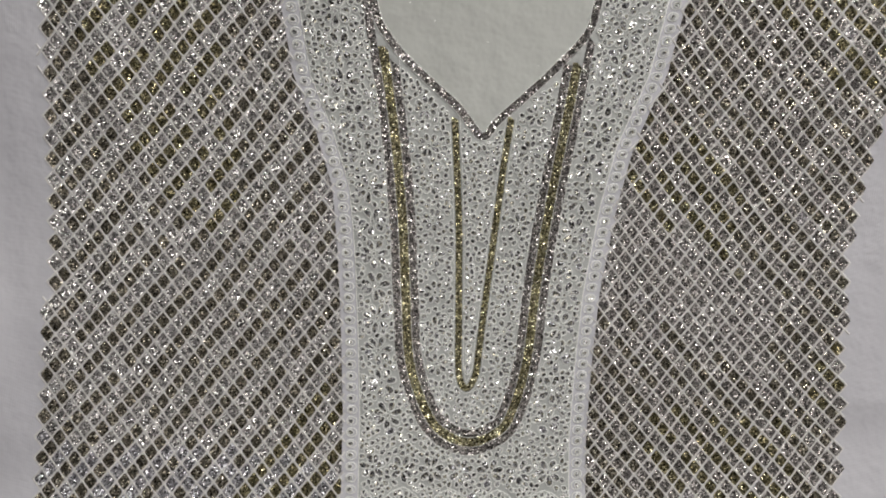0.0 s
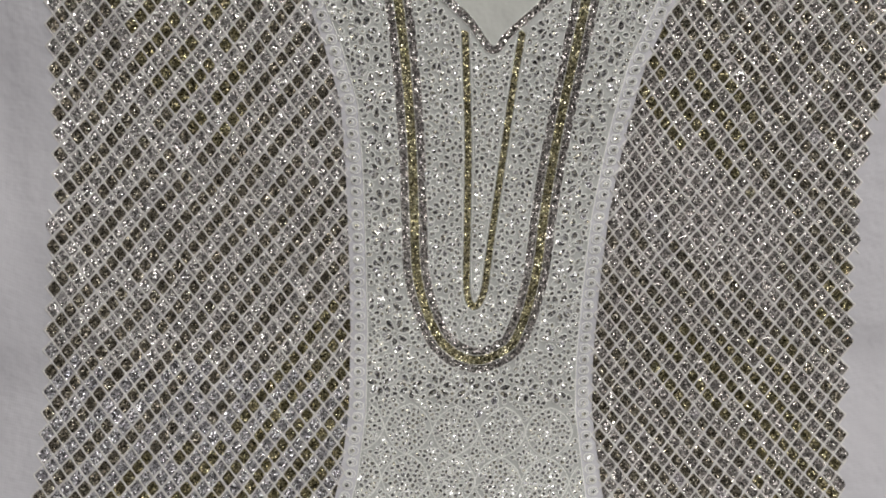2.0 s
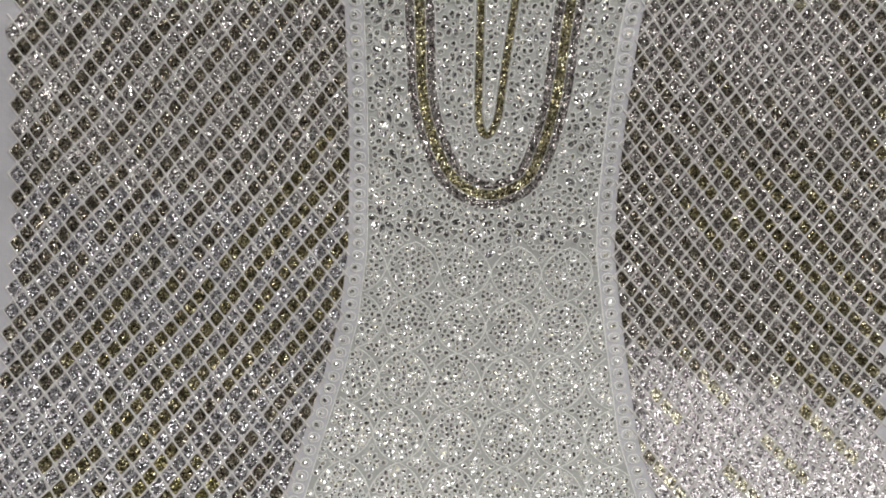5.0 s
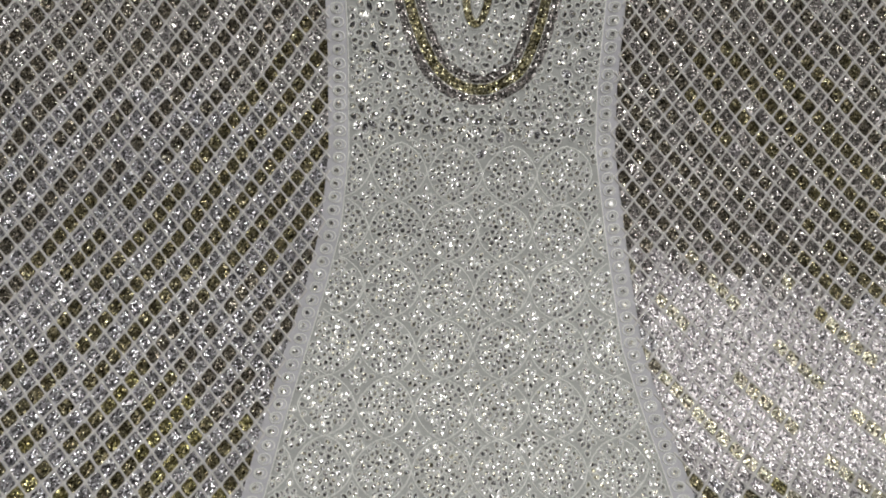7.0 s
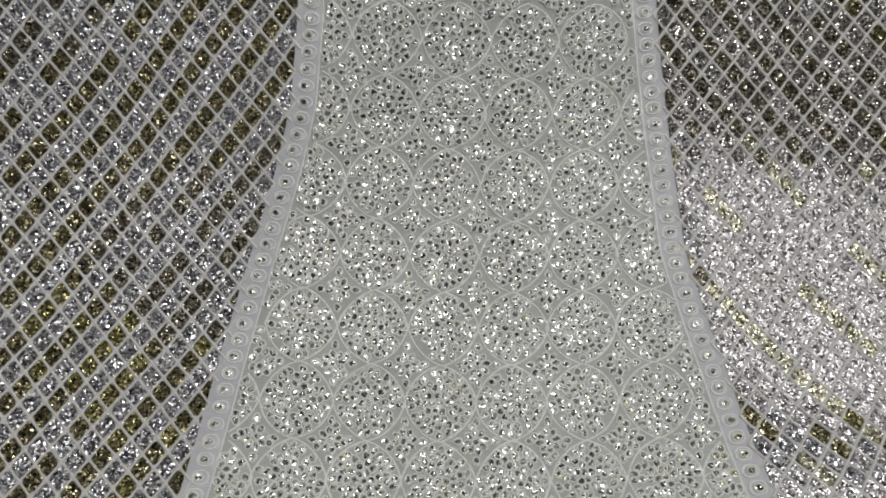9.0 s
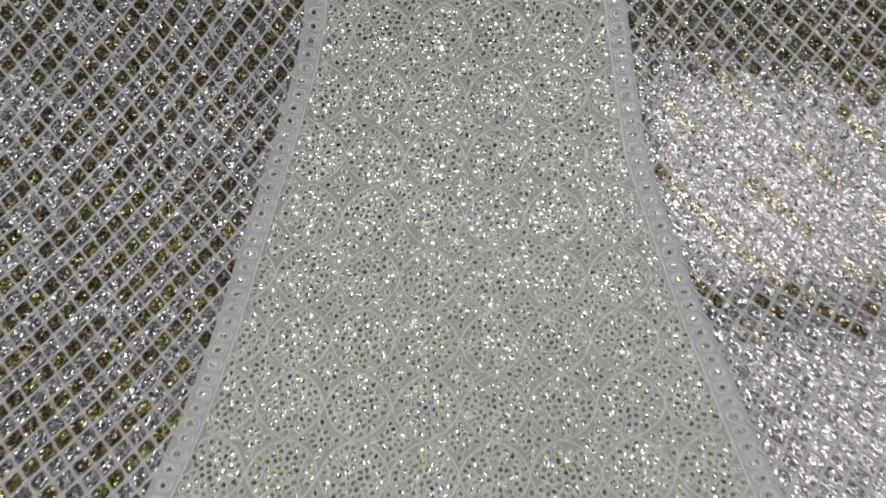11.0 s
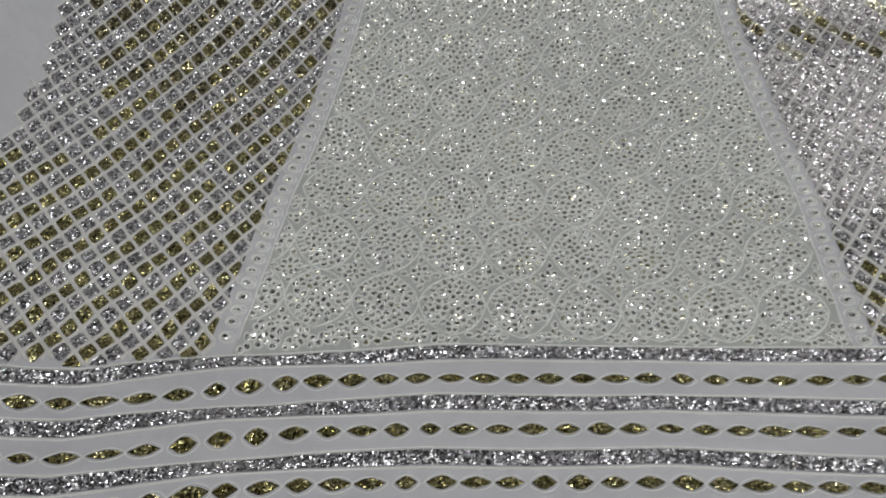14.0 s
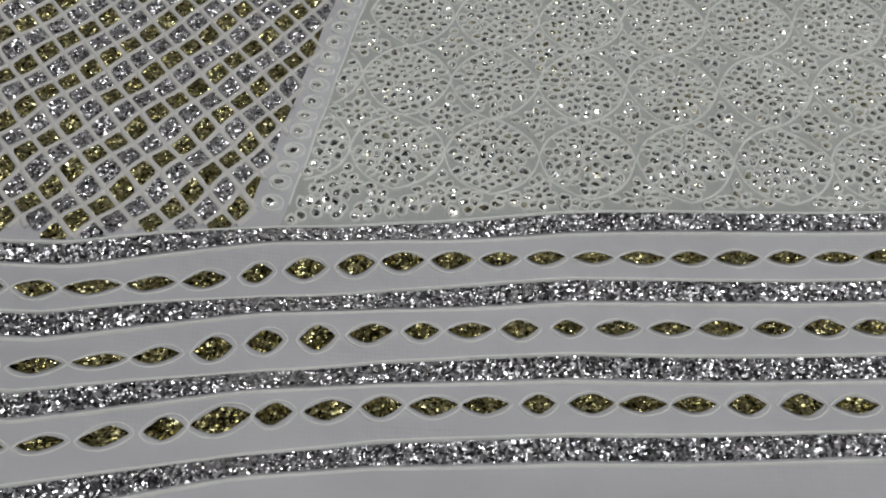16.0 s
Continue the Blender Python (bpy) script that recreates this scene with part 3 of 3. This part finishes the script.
def flower(x, v, petals, r, big):
    if blocked(x, v, 0.001):
        return
    for k in range(petals):
        t = k * 2 * math.pi / petals + rng.normal(0, 0.08) + 0.3
        px, pv = x + r * math.cos(t), v + r * math.sin(t)
        if ok_seed(px, pv) and not blocked(px, pv) and free(px, pv, 0.0021):
            seed(px, pv, t + math.pi, (0.0066 if big else 0.0050) + rng.normal(0, 0.0004), 0.0035 if big else 0.0027, 0.0006)
    if free(x, v, 0.0018):
        seed(x, v, 0, 0.0019, 0.0019)
    for k in range(9):
        t = k * 2 * math.pi / 9
        hold(x + 1.25 * r * math.cos(t), v + 1.25 * r * math.sin(t))


def leaf(x, v, ang, ln=0.0075, wd=0.0055):
    """A large dark foil leaf in a white rim."""
    for a in (-0.25, 0.0, 0.25):
        hold(x + a * ln * math.cos(ang), v + a * ln * math.sin(ang))
    n = 8
    a = np.linspace(0, 2 * math.pi, n, endpoint=False)
    ex, ey = 0.5 * ln * np.cos(a), 0.5 * wd * np.sin(a) * np.abs(np.sin(a)) ** 0.5
    ca, sa = math.cos(ang), math.sin(ang)
    wx, wv = ex * ca - ey * sa, ex * sa + ey * ca
    hp = Heap()
    crumple(hp, lambda fa, fb: (x + fa * ln * ca * 0.85 - fb * wd * sa * 0.8, v + fa * ln * sa * 0.85 + fb * wd * ca * 0.8), 4, 3, 0.0012, 0.5, 0, 0.0005, 0.7)
    hp.link("foil_leaf", [M_SILVER], kurta, "large dark foil leaf")
    cord(white, np.stack([x + 1.15 * np.append(wx, wx[0]), v + 1.15 * np.append(wv, wv[0])], 1), 0.0009, 0.0009)


def u_side(side, v):
    pts = U_LINE[U_LINE[:, 0] < 0.0723] if side < 0 else U_LINE[U_LINE[:, 0] > 0.0723]
    return pts[np.argmin(np.abs(pts[:, 1] - v)), 0]


leaf(0.0135, 0.4887, 0.5)
leaf(0.1257, 0.4938, 2.6)
leaf(0.0878, 0.4540, 1.4)
leaf(0.0765, 0.4436, 0.8)
leaf(-0.0449, 0.7543, 0.4)
leaf(0.1466, 0.7691, 2.7)
for v in np.arange(0.500, 0.92, 0.0235):
    for side in (-1, 1):
        inner = u_side(side, min(max(v, 0.505), 0.765))
        if v > 0.765:
            inner = (-0.0125 - 0.05 * (v - 0.765) * 4) if side < 0 else 0.1232 + 0.05 * (v - 0.765)
        outer = (float(PAN_L(v)) + 0.0135) if side < 0 else (float(PAN_R(v)) - 0.0135)
        fx = (inner + side * 0.0095 + outer) / 2
        if not blocked(fx, v, 0.004) and free(fx + side * 0.0072, v - 0.002, 0.004) and ok_seed(fx + side * 0.0072, v - 0.002):
            leaf(fx + side * 0.0072, v - 0.002, 1.57 + side * 0.9, 0.0062, 0.0046)
        flower(fx, v, 7, 0.0068, True)
for v in np.arange(0.540, 0.74, 0.0265):
    for side in (-1, 1):
        vb = V_LINE[V_LINE[:, 0] < 0.0673] if side < 0 else V_LINE[V_LINE[:, 0] > 0.0673]
        b = vb[np.argmin(np.abs(vb[:, 1] - v)), 0]
        flower((u_side(side, v) + b - side * 0.0) / 2 - side * 0.002, v, 8, 0.0056, False)
for x in np.arange(0.0, 0.14, 0.0215):
    flower(x + 0.003, 0.462, 7, 0.0060, True)

# loose seeds fill what is left
for _ in range(110000):
    v = rng.uniform(-0.03, 0.92)
    x = rng.uniform(float(PAN_L(v)), float(PAN_R(v)))
    d = 0.0028 if v < 0.45 else 0.0035
    if free(x, v, d) and ok_seed(x, v) and not (v > 0.47 and blocked(x, v)):
        if distance_to(np.array([(0.078, 0.437)]), x, v) < 0.009:
            continue
        up = 0.0009 if v > 0.45 else 0.0
        seed(x, v, rng.uniform(0, 3.14), 0.0029 + 0.7 * up + rng.normal(0, 0.0003), 0.0021 + 0.3 * up, 0.0007)

white.link("white_stitching", [M_CORD], kurta, "raised white stitching round every foil seed", "stuff", True)
seeds.link("foil_seed_work", [M_SEED, M_PALE_GOLD], kurta, "small oval silver foil seeds in flowers and rosettes", "stuff")


# ---- foil bands ----
def band(name, line, tracks, label, r=0.0010, keep=None, twist=0.0):
    """Bands of crumpled foil along a line; tracks: (from, to, colour slot) across it."""
    hp = Heap()
    t = np.gradient(line, axis=0)
    t /= np.linalg.norm(t, axis=1)[:, None]
    nn = np.stack([-t[:, 1], t[:, 0]], 1)
    s = np.concatenate([[0], np.cumsum(np.linalg.norm(np.diff(line, axis=0), axis=1))])
    for a, b, slot in tracks:
        mid = line + nn * (a + b) / 2
        ok = np.array([keep is None or keep(x, v, slot) for x, v in mid])
        i = 0
        while i < len(ok):
            if not ok[i]:
                i += 1
                continue
            j = i
            while j + 1 < len(ok) and ok[j + 1]:
                j += 1
            s0, s1 = s[i], s[j]
            if s1 - s0 > 0.003:
                def place(fa, fb, s0=s0, s1=s1, a=a, b=b):
                    q = s0 + (fa + 0.5) * (s1 - s0)
                    o = (a + b) / 2 + fb * (b - a)
                    q = np.clip(q + twist * o, s0, s1)
                    return (np.interp(q, s, line[:, 0]) + o * np.interp(q, s, nn[:, 0]), np.interp(q, s, line[:, 1]) + o * np.interp(q, s, nn[:, 1]))
                crumple(hp, place, max(2, int((s1 - s0) / (1.7 * r))), max(2, round((b - a) / (1.6 * r))), r, 0.46, slot, 0.0009)
            i = j + 1
    # twisted bands use the silver with shade in its colour
    return hp.link(name, [M_SHADED_SILVER if twist else M_SILVER, M_OLIVE], kurta, label)


band("neck_band", NECK_LINE, [(-0.0026, 0.0026, 0)], "narrow silver foil band along the neckline", twist=0.9)
band("yoke_band", U_LINE, [(-0.0094, -0.0037, 0), (-0.0033, 0.0033, 1), (0.0037, 0.0094, 0)], "broad silver and gold foil band in a long U", twist=0.9,
     keep=lambda x, v, slot: v < 0.70 or (not in_neck(x, v) and distance_to(NECK_LINE, x, v) > 0.0036 and (slot == 0 or v < 0.764)))
band("placket_band", V_LINE, [(-0.0024, 0.0024, 1)], "narrow gold foil band in a slim V", twist=0.9)
edges = Heap()
for line, offs in ((NECK_LINE, (-0.0031, 0.0031)), (U_LINE[(U_LINE[:, 1] < 0.755)], (-0.0099, -0.0035, 0.0035, 0.0099)), (V_LINE, (-0.0036, 0.0036))):
    t = np.gradient(line, axis=0)
    t /= np.linalg.norm(t, axis=1)[:, None]
    nn = np.stack([-t[:, 1], t[:, 0]], 1)
    for o in offs:
        cord(edges, line + nn * o, 0.0006, 0.0011)
HX_ = np.arange(-0.5, 0.62, 0.004)
HEM_OFF = ((0.0, 0.0), (-0.0270, -0.008), (-0.0538, -0.018), (-0.0797, -0.009))
for k, (off, lean) in enumerate(HEM_OFF):
    line = np.stack([HX_, HEM(HX_) + off + lean * np.clip(HX_, -0.2, 0.15) + 0.0006 * np.sin(HX_ * 40 + k)], 1)
    band("hem_band", line[(HX_ > -0.36) & (HX_ < 0.42)], [(-0.0031, 0.0031, 0)], "silver foil band across the hem", 0.00080)
    for o in (-0.0041, 0.0041):
        cord(edges, line + np.array([0, o]), 0.0013, 0.0008)

# gold lozenges between the hem bands
for off, tip, x0, gap in ((-0.0138, 0.0, -0.1479, 0.01585), (-0.0402, -0.006, -0.1399, 0.01572), (-0.0655, -0.016, -0.1325, 0.01548)):
    for k in range(-13, 35):
        x = x0 + k * gap + rng.normal(0, 0.0003)
        hw = 0.0063 + rng.normal(0, 0.0007)
        hh = 0.0032 + rng.normal(0, 0.0003)
        v = float(HEM(x)) + off + tip * min(max(x, -0.2), 0.15)
        slope = float(HEM(x + 0.005) - HEM(x - 0.005)) / 0.01
        hp = Heap()
        lean = rng.normal(0, 0.10)

        def place(fa, fb, x=x, v=v, hw=hw, hh=hh, slope=slope, lean=lean):
            a = 2 * np.clip(fa, -0.5, 0.5) * hw
            lim = hh * (1 - np.abs(a / hw) ** 1.6 * 0.97)
            return x + a + lean * fb * 2 * lim, v + slope * a + fb * 2 * lim
        crumple(hp, place, 9, 5, 0.0009, 0.55, 0, 0.0008)
        hp.link("gold_lozenge", [M_GOLD], kurta)
        a = np.linspace(0, 2 * math.pi, 25)
        rx = np.cos(a) * (hw + 0.0012)
        ry = np.sin(a) * np.abs(np.sin(a)) ** 0.55 * (hh + 0.0010)
        cord(edges, np.stack([x + rx, v + slope * rx + ry], 1), 0.0006, 0.0006)
edges.link("band_piping", [M_CORD], kurta, "thin white piping beside the foil bands", "", True)

# a few loose foil specks on the plain cloth, their sparkle painted as matt white
for k in range(18):
    x, v = rng.uniform(-0.01, 0.12), rng.uniform(0.72, 0.84)
    if not in_neck(x, v):
        continue
    hp = Heap()
    crumple(hp, lambda fa, fb, x=x, v=v: (x + fa * 0.001, v + fb * 0.001), 2, 2, 0.0005, 0.4, 0)
    hp.link("foil_speck", [M_CORD], kurta, "tiny foil speck, its sparkle painted white")
